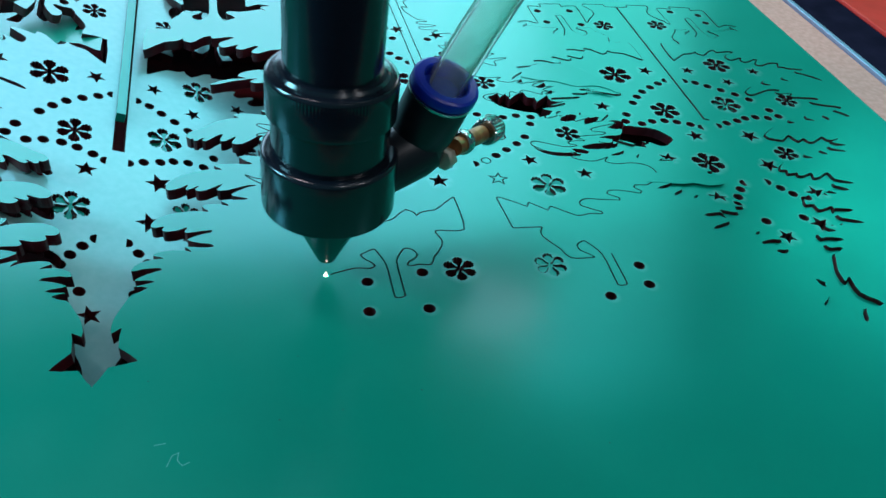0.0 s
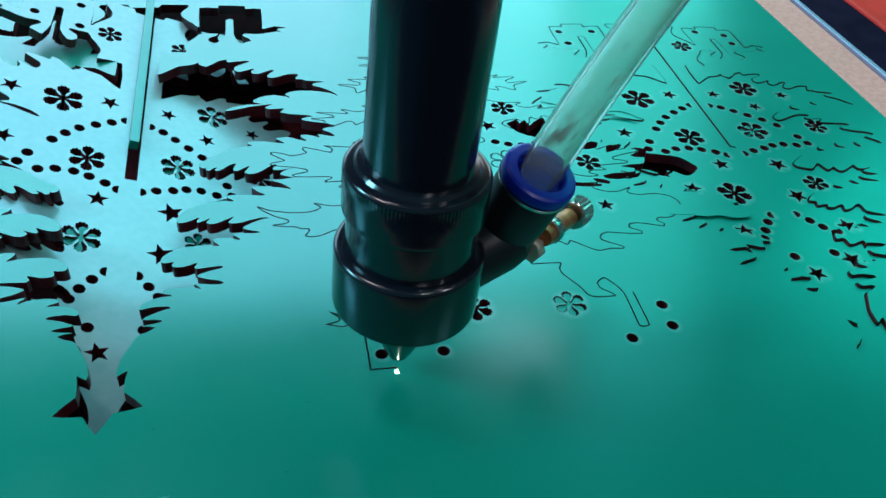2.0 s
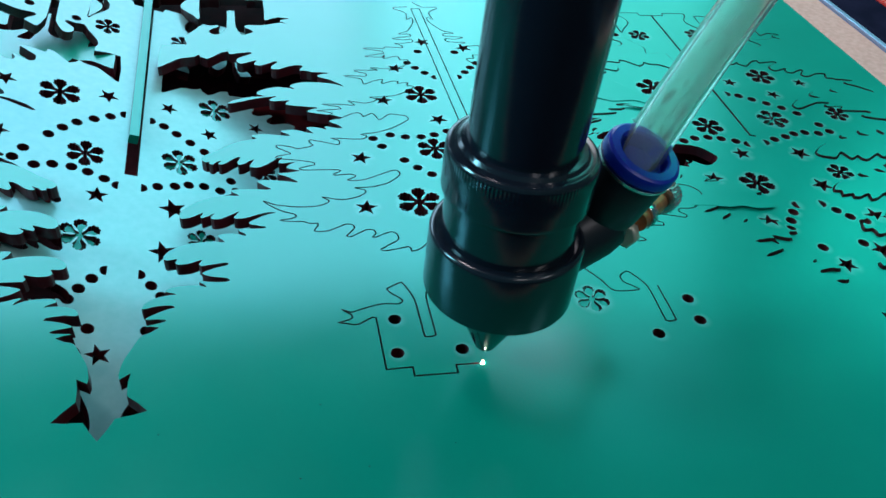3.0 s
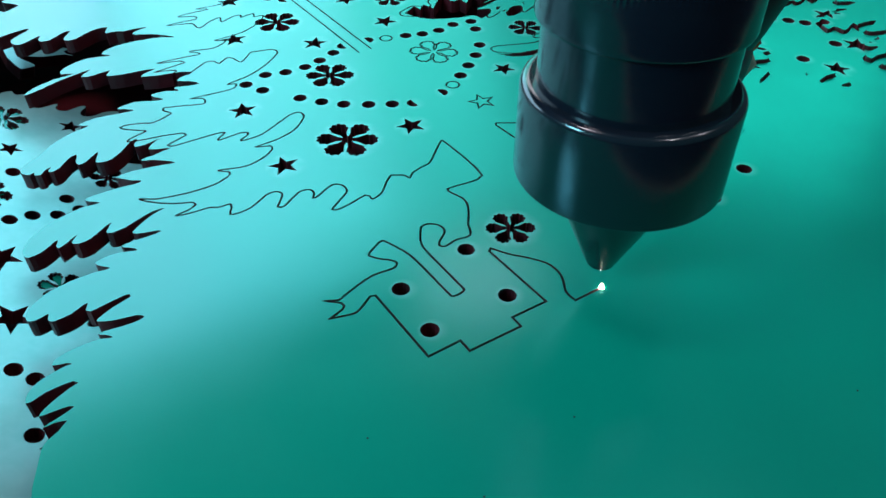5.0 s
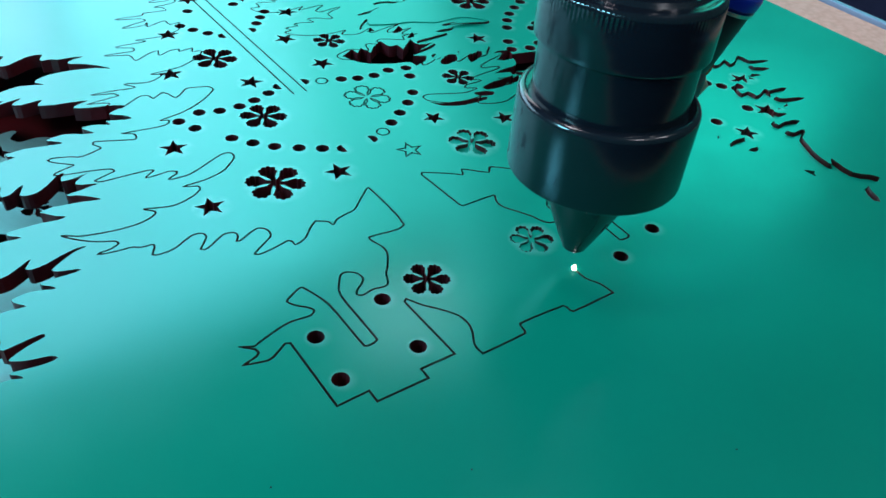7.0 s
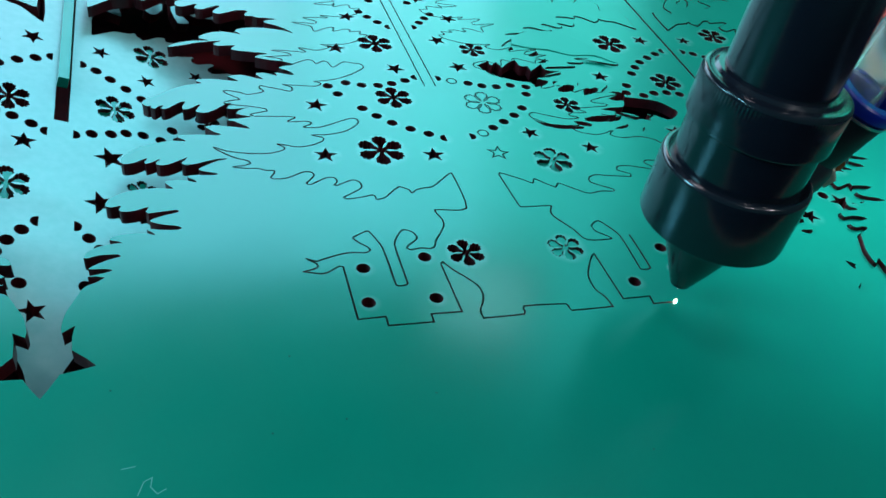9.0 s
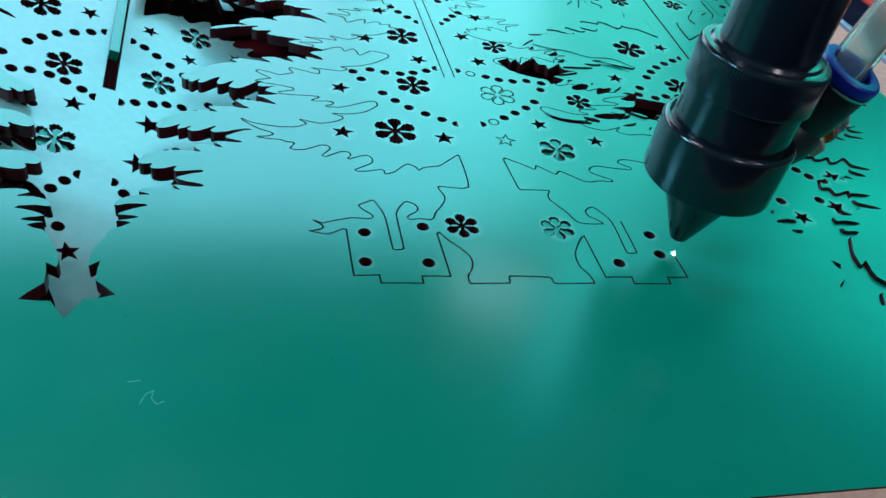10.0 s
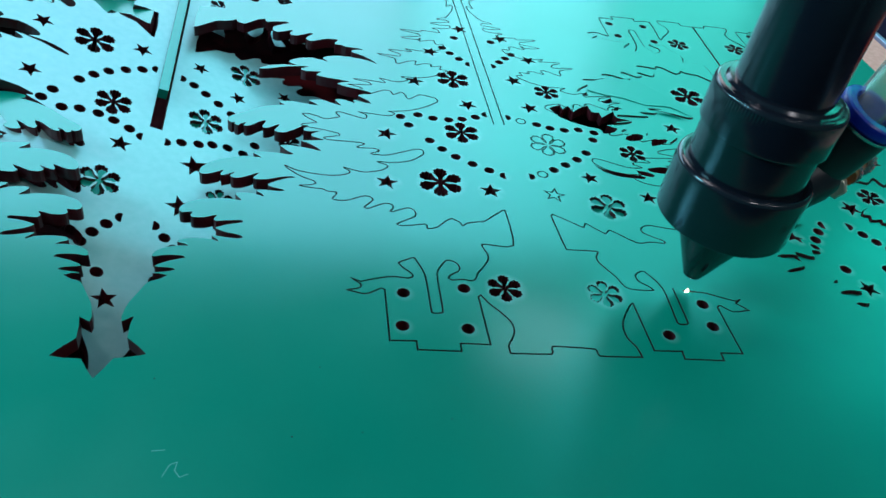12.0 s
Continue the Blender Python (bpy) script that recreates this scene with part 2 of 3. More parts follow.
TWIG_A = [(6.5, 143.1), (8.3, 142.7), (10.6, 142.1), (9.3, 141.5), (7.3, 141.3), (6.6, 141.1), (7.4, 140.4), (9.2, 139.5), (11.2, 138.8), (12.1, 138.6), (11.7, 138.0), (10.2, 137.8), (8.2, 137.8), (6.7, 138.2), (5.8, 138.1), (6.4, 136.6), (8.1, 135.5), (10.1, 135.0), (11.7, 134.9), (12.4, 135.0), (11.7, 134.4), (10.2, 133.8), (10.8, 132.9), (12.7, 132.5), (14.8, 132.5), (16.8, 132.8), (18.2, 133.5), (17.6, 132.5), (16.8, 131.7), (18.1, 131.8), (20.2, 132.3), (22.4, 132.5), (23.1, 132.2), (22.4, 131.4), (20.8, 130.9), (19.2, 130.4), (18.1, 129.8), (17.4, 129.2)]
TWIG_B = [(18.1, 128.7), (19.8, 128.0), (21.4, 127.6), (22.8, 127.3), (22.9, 126.7), (22.4, 126.5), (20.9, 126.6), (18.7, 126.8), (17.3, 126.9), (16.8, 126.3), (17.5, 125.0), (16.5, 125.2), (14.9, 125.8), (13.2, 125.9), (12.3, 125.7), (12.0, 125.1), (12.4, 124.0), (11.6, 124.1), (10.5, 124.2), (9.7, 123.8), (9.6, 122.9), (10.2, 121.7), (11.5, 120.6), (13.8, 119.5), (17.1, 119.1), (20.0, 119.2), (22.4, 119.7), (21.5, 118.5), (20.9, 117.2), (22.4, 116.8), (24.1, 116.9), (25.9, 117.6), (27.1, 118.1), (26.5, 117.0), (25.6, 116.3), (25.4, 115.7), (27.2, 115.6), (29.5, 115.9), (31.7, 115.8), (30.2, 115.0), (28.4, 114.3), (27.9, 113.5)]
TWIG_C = [(29.8, 112.2), (32.3, 111.0), (34.2, 110.6), (32.4, 110.3), (29.9, 110.9), (27.4, 111.7), (25.3, 111.8), (24.6, 111.1), (26.0, 109.2), (24.4, 110.0), (22.0, 111.3), (20.2, 111.4), (19.5, 110.5), (20.6, 109.2), (19.0, 110.1), (17.5, 110.7), (17.3, 110.0), (17.9, 108.7), (16.7, 109.3), (14.9, 110.2), (13.2, 110.3), (12.7, 109.7), (12.9, 108.1), (14.3, 106.2), (16.7, 104.4), (19.8, 103.3), (23.5, 102.7), (26.2, 103.2), (24.8, 101.8), (24.4, 100.8), (26.1, 100.6), (29.9, 100.9), (32.6, 101.5), (33.8, 101.2), (32.5, 100.2), (31.1, 98.5), (30.6, 97.8), (32.7, 97.5), (36.5, 98.3), (39.1, 99.1), (40.4, 99.4), (39.2, 97.9), (37.4, 96.3), (35.7, 95.3), (38.2, 95.1), (40.2, 94.8), (41.4, 94.6)]
TWIG_D = [(39.6, 93.8), (38.1, 92.8), (39.2, 91.5), (40.6, 90.7), (41.6, 90.4), (39.9, 90.7), (37.9, 91.0), (36.4, 90.7), (36.6, 89.7), (37.5, 88.5), (36.0, 88.9), (33.9, 90.7), (31.8, 92.0), (30.2, 92.0), (29.2, 91.2), (30.5, 88.7), (29.3, 89.2), (27.9, 90.2), (26.6, 90.4), (26.4, 89.2), (27.1, 87.3), (25.3, 88.0), (23.7, 89.4), (22.4, 89.9), (21.7, 89.4), (22.4, 88.5), (21.1, 89.0), (20.4, 89.7), (19.5, 89.2), (19.7, 88.5), (18.8, 88.7), (17.9, 87.8), (17.8, 86.9), (18.8, 85.7), (21.5, 84.2), (24.8, 81.9), (28.2, 80.6), (31.5, 80.1), (30.3, 79.3), (30.2, 78.6), (33.2, 78.3), (36.6, 79.0), (40.1, 79.7)]
TWIG_E = [(38.8, 78.4), (37.7, 77.4), (41.0, 77.0), (43.8, 78.3), (46.1, 79.1), (45.2, 77.8), (44.6, 76.4), (46.8, 76.4), (48.5, 77.2), (49.8, 77.7), (49.3, 76.3), (51.2, 76.8), (54.0, 77.6), (52.8, 75.7), (50.7, 74.1), (53.0, 73.2), (54.5, 72.6), (51.8, 71.3), (48.1, 70.3), (45.3, 69.0), (46.8, 68.1), (48.7, 67.7), (46.2, 66.9), (42.5, 66.2), (39.7, 65.2), (40.5, 64.0), (41.0, 63.4), (39.0, 63.4), (36.8, 63.5), (35.5, 62.7), (36.5, 61.8), (37.7, 61.1), (35.5, 61.2), (33.3, 61.6), (31.1, 62.0), (28.1, 63.0), (25.3, 63.7), (24.4, 63.5)]

SNOWFLAKES = [(-9.6, 104.4, 4.5), (-11.3, 76.2, 4.35), (-19.9, 53.8, 5.0), (-11.0, 17.5, 3.5), (11.0, 16.4, 3.5), (18.2, 100.6, 3.5), (11.9, 72.7, 4.5), (35.4, 70.6, 3.4), (21.1, 46.8, 4.4)]
STARS = [(-21.1, 101.8), (-7.3, 90.5), (-31.5, 73.6), (-33.0, 52.9), (-7.9, 51.1), (8.2, 50.6), (19.7, 58.4), (10.9, 91.0), (9.2, 106.2), (-2.6, 137.6), (33.3, 51.0), (-14.4, 120.5), (16.8, 119.8), (10.2, 133.0)]
DOTS = [(-27.0, 82.3), (-25.2, 78.4), (-22.1, 83.7), (-18.2, 82.4), (-13.9, 82.1), (-10.1, 82.9), (-6.1, 84.3), (-2.9, 85.9), (-20.4, 71.6), (-17.6, 68.0), (-14.5, 64.8), (-10.6, 62.0), (-6.7, 59.6), (-3.1, 57.6), (2.9, 85.2), (6.7, 83.7), (11.0, 82.4), (14.5, 81.0), (18.5, 80.4), (22.8, 81.0), (27.1, 80.0), (21.9, 69.7), (18.4, 66.4), (14.5, 63.7), (10.7, 61.2), (7.2, 59.0), (3.6, 57.8), (-3.1, 114.3), (-5.8, 117.2), (-8.2, 120.5), (-10.1, 123.8), (4.1, 114.2), (6.9, 117.1), (9.3, 119.9), (-5.3, 131.1), (25.7, 76.3), (11.8, 122.6), (6.6, 130.2)]
GIFT_HOLES = [(-32.6, 15.7), (-19.8, 17.3), (-33.6, 6.7), (-20.7, 6.0), (32.7, 13.6), (32.4, 7.1), (21.5, 4.6)]
SLOT_END = 81.3
THICK = 3.0
KERF = 0.36


def mirrored(points):
    return [(-x, y) for x, y in points]


def eased(points, closed=False, steps=3, round_tips=False):
    """A polyline drawn on through smooth points and kept sharp at corners."""
    n = len(points)
    p = [Vector(q) for q in points]

    def tangent(i):
        if not closed and i in (0, n - 1):
            return Vector((0, 0))
        a, b, c = p[i - 1], p[i], p[(i + 1) % n]
        u, v = b - a, c - b
        if u.length < 1e-6 or v.length < 1e-6:
            return Vector((0, 0))
        bend = math.degrees(u.angle(v))
        if bend > 80 and not round_tips:
            return Vector((0, 0))
        return (c - a).normalized() * min(u.length, v.length) * (1.0 if bend < 80 else 0.7 if bend < 150 else 0.35)

    out = []
    for i in range(n if closed else n - 1):
        a, b, ta, tb = p[i], p[(i + 1) % n], tangent(i), tangent((i + 1) % n)
        k = steps if ta.length + tb.length > 0 and (b - a).length > 0.8 else 1
        for s in range(k):
            u = s / k
            q = (2 * u**3 - 3 * u**2 + 1) * a + (u**3 - 2 * u**2 + u) * ta + (3 * u**2 - 2 * u**3) * b + (u**3 - u**2) * tb
            out.append((q.x, q.y))
    if not closed:
        out.append(tuple(points[-1]))
    return out


def finer(points, step):
    """The same polyline with no stretch longer than step."""
    out = [points[0]]
    for a, b in zip(points, points[1:]):
        n = max(1, math.ceil(math.dist(a, b) / step))
        out += [(a[0] + (b[0] - a[0]) * k / n, a[1] + (b[1] - a[1]) * k / n) for k in range(1, n + 1)]
    return out


BRANCH_HIGH = [(x, 91.0 + (y - 91.8) * 0.76) for x, y in BRANCH_HIGH]
LEFT_SIDE = mirrored(STAR_TOP + BRANCH_TOP) + BRANCH_HIGH[::-1] + BRANCH_MID[::-1] + BRANCH_LOW_TOP[::-1] + BRANCH_LOW[::-1] + TRUNK
RIGHT_SIDE = mirrored(BRANCH_LOW + BRANCH_LOW_TOP + BRANCH_MID + BRANCH_HIGH) + (STAR_TOP + BRANCH_TOP)[::-1]
HALF_BOTTOM = BOW + GIFT + [(-4.4, 1.5)]
WHOLE = eased(LEFT_SIDE[1:] + HALF_BOTTOM + mirrored(HALF_BOTTOM)[::-1] + mirrored(TRUNK)[::-1] + RIGHT_SIDE, True, 3, True)
TWIGS = STAR_TOP[:12] + TWIG_A + TWIG_B + TWIG_C + TWIG_D + TWIG_E
LOWER = BRANCH_LOW + BRANCH_LOW_TOP[:14]
TWIG_D_LEFT = [(x - 3.0 * w, y + 7.0 * w) for x, y, w in ((x, y, max(0.0, (42.0 - x) / 24.0)) for x, y in TWIG_D)]
TWIGS_LEFT = STAR_TOP[:12] + TWIG_A + TWIG_B + TWIG_C + TWIG_D_LEFT + TWIG_E
NEAR_TREE = eased((mirrored(TWIGS_LEFT) + LOWER[::-1] + TRUNK)[1:] + HALF_BOTTOM + mirrored(HALF_BOTTOM)[::-1] + mirrored(TRUNK)[::-1] + mirrored(LOWER) + TWIGS[::-1], True, 2, True)
CUT_FIRST = LEFT_SIDE[1:] + BOW + [(-40.3, 19.0)]
CUT_NOW = finer(eased([(-40.3, 19.0)] + GIFT + BASE_RIGHT), 0.6)
RIGHT_LOW = [(5.8, 42.9), (9.9, 40.2), (12.3, 38.4), (13.3, 39.9), (17.2, 36.4), (18.8, 37.7), (24.2, 33.5), (28.0, 33.9), (31.5, 33.8), (29.0, 35.8), (26.9, 37.4), (27.4, 39.2), (29.6, 40.0), (33.8, 39.2), (38.3, 38.6), (38.6, 39.6), (36.1, 41.4), (37.0, 42.8), (40.2, 42.7), (45.4, 41.0), (46.2, 41.9), (44.9, 43.5), (45.8, 44.6), (50.0, 44.7), (54.4, 49.4), (53.2, 53.0)]
CUT_BEFORE = BOW_RIGHT + RIGHT_LOW + RIGHT_SIDE[len(BRANCH_LOW) + 2:]


def star_outline(x, y, r, turn=0.0):
    return [(x + (r if k % 2 == 0 else 0.42 * r) * math.sin(turn + k * math.pi / 5), y + (r if k % 2 == 0 else 0.42 * r) * math.cos(turn + k * math.pi / 5)) for k in range(10)]


ARM_SIDE = [(0.34, -20), (0.52, -24), (0.64, -26.5), (0.72, -26), (0.745, -20.5), (0.84, -21.5), (0.92, -17), (0.91, -11), (0.99, -8.5), (1.0, -3.5)]
ARM = [(0.17, -30)] + ARM_SIDE + [(0.945, 0)] + [(d, -a) for d, a in ARM_SIDE[::-1]]


def flake_outline(x, y, r, turn=0.0):
    return [(x + r * d * math.sin(turn + k * math.pi / 3 + radians(a)), y + r * d * math.cos(turn + k * math.pi / 3 + radians(a))) for k in range(6) for d, a in ARM]


def dot_outline(x, y, r, n=14):
    """A round hole; those beside the middle line are cut off flat towards it."""
    ring = [(x + r * math.cos(2 * math.pi * k / n), y + r * math.sin(2 * math.pi * k / n)) for k in range(n)]
    if abs(x) > 4.2 or y < 50:
        return ring
    return [(min(px, x + 0.2), py) if x < 0 else (max(px, x - 0.2), py) for px, py in ring]


FLAKE_TURN = 0.12
KEPT = [(11.9, 72.7, 4.5), (8.2, 50.6), (6.7, 83.7), (7.2, 59.0)]


def motif_holes(kept=(), bigger=1.0, right_stars=2.85, flakes=1.13):
    """The small holes of one tree drawing, and the outlines of those whose pieces are still in place."""
    rnd = random.Random(4)
    drawn = [(q, flake_outline(q[0], q[1], q[2] * flakes, FLAKE_TURN + rnd.uniform(-0.1, 0.1))) for q in SNOWFLAKES]
    drawn += [(q, star_outline(*q, 2.85 if q[0] < 0 else 2.55 if q[1] < 60 else right_stars, rnd.uniform(0, 1.2))) for q in STARS]
    drawn += [(q, dot_outline(*q, 1.32 * bigger)) for q in DOTS]
    return [h for q, h in drawn if q not in kept], [h for q, h in drawn if q in kept]


def strip_quads(points, width, closed=False):
    """The quads of a kerf of that width along a polyline."""
    p = [Vector(q) for q in points]
    n = len(p)
    left, right = [], []
    for i in range(n):
        a = p[i - 1] if closed or i > 0 else p[i]
        c = p[(i + 1) % n] if closed or i < n - 1 else p[i]
        u, v = (p[i] - a), (c - p[i])
        u = u.normalized() if u.length > 1e-9 else v.normalized()
        v = v.normalized() if v.length > 1e-9 else u
        m = u + v
        m = m.normalized() if m.length > 0.2 else u
        nrm = Vector((-m.y, m.x))
        k = width / 2 / max(0.45, abs(nrm.dot(Vector((-u.y, u.x)))))
        left.append(p[i] + nrm * k)
        right.append(p[i] - nrm * k)
    return [(left[i], left[(i + 1) % n], right[(i + 1) % n], right[i]) for i in range(n if closed else n - 1)]


def moved(points, x, y, turn, flip):
    """From the tree drawing to the sheet."""
    c, s = math.cos(radians(turn)), math.sin(radians(turn))
    out = []
    for px, py in points:
        u, v = px, (SLOT_END - py) if flip else py
        out.append((x + c * u - s * v, y + s * u + c * v))
    return out


def inside(poly, pts):
    """Which of pts (n x 2) lie in the polygon."""
    poly = np.asarray(poly, float)
    lo, hi = poly.min(0), poly.max(0)
    res = np.zeros(len(pts), bool)
    near = np.where((pts >= lo).all(1) & (pts <= hi).all(1))[0]
    if len(near) == 0:
        return res
    q = pts[near]
    odd = np.zeros(len(q), bool)
    for a, b in zip(poly, np.roll(poly, -1, 0)):
        cross = (a[1] > q[:, 1]) != (b[1] > q[:, 1])
        if a[1] != b[1]:
            odd ^= cross & (q[:, 0] < (b[0] - a[0]) * (q[:, 1] - a[1]) / (b[1] - a[1]) + a[0])
    res[near] = odd
    return res


def cut_plate(name, outline, holes, quads, thick=THICK, mats=(None, None), dusted=(), painted_sheen=0.0):
    """The pieces of a plate in the xy plane (millimetres), its top at 0, with holes and kerfs cut right through: meshes, the largest first."""
    loops = [outline] + list(holes) + [[tuple(v) for v in q] for q in quads]
    rings, rim = [], set()
    for h in dusted:
        a = np.array(h)
        c = a.mean(0)
        reach = np.linalg.norm(a - c, axis=1).max() + 1.1
        rings.append([(c[0] + 0.35 + reach * math.cos(k * math.pi / 8), c[1] - 0.35 + reach * math.sin(k * math.pi / 8)) for k in range(16)])
        rim.update((round(x, 2), round(y, 2)) for x, y in h)
    verts, edges = [], []
    for loop in loops + rings:
        k = len(verts)
        verts += [Vector(q) for q in loop]
        edges += [(k + i, k + (i + 1) % len(loop)) for i in range(len(loop))]
    v, _, f, *_ = delaunay_2d_cdt(verts, edges, [], 0, 1e-4)
    pts = np.array([(q.x, q.y) for q in v])
    tri = np.array([t for t in f])
    mid = pts[tri].mean(1)
    keep = inside(outline, mid)
    for loop in loops[1:]:
        keep &= ~inside(loop, mid)
    tri = tri[keep]
    a, b, c = pts[tri[:, 0]], pts[tri[:, 1]], pts[tri[:, 2]]
    area = (b[:, 0] - a[:, 0]) * (c[:, 1] - a[:, 1]) - (b[:, 1] - a[:, 1]) * (c[:, 0] - a[:, 0])
    tri, area = tri[np.abs(area) > 1e-7], area[np.abs(area) > 1e-7]
    tri[area < 0] = tri[area < 0][:, ::-1]
    # hole rims get the smoke deposit, the even value is reflection painted as colour
    paleness = np.array([max(0.43, painted_sheen) if (round(x, 2), round(y, 2)) in rim else painted_sheen for x, y in pts])
    # pieces joined by an edge
    owner = {}
    for k, t in enumerate(tri.tolist()):
        for i in range(3):
            owner.setdefault((min(t[i], t[i - 1]), max(t[i], t[i - 1])), []).append(k)
    near = [[] for _ in tri]
    for ks in owner.values():
        for x in ks:
            near[x] += [y for y in ks if y != x]
    piece = np.full(len(tri), -1)
    total = 0
    for k in range(len(tri)):
        if piece[k] < 0:
            piece[k], stack = total, [k]
            while stack:
                for y in near[stack.pop()]:
                    if piece[y] < 0:
                        piece[y] = total
                        stack.append(y)
            total += 1
    made = []
    for p in range(total):
        part_tri = tri[piece == p]
        used = np.unique(part_tri)
        index = np.full(len(pts), -1)
        index[used] = np.arange(len(used))
        t = index[part_tri]
        n = len(used)
        sides = {(q[i], q[(i + 1) % 3]) for q in t.tolist() for i in range(3)}
        walls = [(b, a, a + n, b + n) for a, b in sides if (b, a) not in sides]
        vv = np.zeros((2 * n, 3))
        vv[:n, :2] = vv[n:, :2] = pts[used] * MM
        vv[n:, 2] = -thick * MM
        me = bpy.data.meshes.new(name)
        me.from_pydata(vv.tolist(), [], t.tolist() + (t[:, ::-1] + n).tolist() + walls)
        for m in mats:
            me.materials.append(m)
        me.polygons.foreach_set("material_index", np.r_[np.zeros(n * 0 + len(t), int), np.ones(len(t) + len(walls), int)])
        at = me.attributes.new("residue_sheen", "FLOAT", "POINT")
        at.data.foreach_set("value", np.r_[paleness[used], np.zeros(n)])
        me.update()
        made.append((len(t), pts[used].mean(0), np.ptp(pts[used], axis=0).max(), me))
    return sorted(made, key=lambda q: -q[2])


def peel(ob, label):
    """Make the film on top of a plate a part of its own."""
    for keep_film in (True, False):
        bm = bmesh.new()
        bm.from_mesh(ob.data)
        bmesh.ops.delete(bm, geom=[f for f in bm.faces if (f.material_index == 0) != keep_film], context="FACES")
        if keep_film:
            film = ground_mesh("protective_film", bm, FILM)
        else:
            bm.to_mesh(ob.data)
            bm.free()
    layer = new("protective_film", film)
    layer.parent = ob
    tagged(layer, label)


def ground_mesh(name, bm, mat):
    me = bpy.data.meshes.new(name)
    bm.to_mesh(me)
    bm.free()
    me.materials.append(mat)
    return me


def part(name, bm, mat, parent, label=""):
    me = ground_mesh(name, bm, mat)
    ob = new(name, me)
    ob.parent = parent
    if label:
        tagged(ob, label)
    return ob


def box(x0, y0, z0, x1, y1, z1, bevel=0.0):
    bm = bmesh.new()
    bmesh.ops.create_cube(bm, size=1)
    for q in bm.verts:
        q.co = Vector(((x0 if q.co.x < 0 else x1) * MM, (y0 if q.co.y < 0 else y1) * MM, (z0 if q.co.z < 0 else z1) * MM))
    if bevel:
        bmesh.ops.bevel(bm, geom=bm.edges[:], offset=bevel * MM, segments=2, affect="EDGES", profile=0.5)
    return bm


def lathe(profile, n=64, teeth=None):
    """A turned body about z from (radius, height) pairs in millimetres; teeth: (lowest, highest, depth) of a knurl."""
    bm = bmesh.new()
    rings = []
    for r, z in profile:
        ring = []
        for k in range(n):
            rr = r
            if teeth and teeth[0] <= z <= teeth[1] and k % 2:
                rr = r - teeth[2]
            ring.append(bm.verts.new((rr * MM * math.cos(2 * math.pi * k / n), rr * MM * math.sin(2 * math.pi * k / n), z * MM)))
        rings.append(ring)
    for a, b in zip(rings, rings[1:]):
        for k in range(n):
            bm.faces.new((a[k], a[(k + 1) % n], b[(k + 1) % n], b[k]))
    for ring, flip in ((rings[0], True), (rings[-1], False)):
        bm.faces.new(ring[::-1] if flip else ring)
    bmesh.ops.recalc_face_normals(bm, faces=bm.faces[:])
    for f in bm.faces:
        f.smooth = len(f.verts) == 4
    for e in bm.edges:
        if len(e.link_faces) == 2 and e.calc_face_angle() > radians(22):
            e.smooth = False
    return bm


def aimed(bm, start, way):
    """Turn a body made along z to stand at start (mm) and run along way."""
    m = Matrix.Translation(Vector(start) * MM) @ Vector(way).to_track_quat("Z", "Y").to_matrix().to_4x4()
    bmesh.ops.transform(bm, matrix=m, verts=bm.verts[:])
    return bm


# ---- sheet ----
MIDDLE = (-0.4, 0.0, 1.8, False)
RIGHT = (81.2, 79.0, -0.9, True)
LEFT = (-91.9, 78.8, 3.0, True)
BAR_UP = [(-1.5, SLOT_END), (-1.5, 163.0), (1.5, 163.0), (1.5, SLOT_END)]

holes, quads = [], []
open_holes, kept_lines = motif_holes(KEPT)
holes += [moved(h, *MIDDLE) for h in open_holes]
for line in kept_lines:
    quads += strip_quads(moved(line, *MIDDLE), KERF, True)
holes += [moved(dot_outline(x, y, 1.36), *MIDDLE) for x, y in GIFT_HOLES]
quads += strip_quads(moved(eased(CUT_FIRST, False, 4, True), *MIDDLE), KERF)
quads += strip_quads(moved(eased(CUT_BEFORE, False, 4, True), *MIDDLE), KERF)
quads += strip_quads(moved(BAR_UP, *MIDDLE), KERF)
fresh = strip_quads(moved(CUT_NOW, *MIDDLE), KERF)
holes += [moved(h, *RIGHT) for h in motif_holes((), 1.07, 3.2, 1.1)[0]]
holes += [moved(dot_outline(x, y, 1.36), *RIGHT) for x, y in GIFT_HOLES]
quads += strip_quads(moved(WHOLE, *RIGHT), 0.4, True)
quads += strip_quads(moved([(0.0, 1.2), (0.0, SLOT_END), (1.6, SLOT_END + 0.6)], *RIGHT), 0.7)
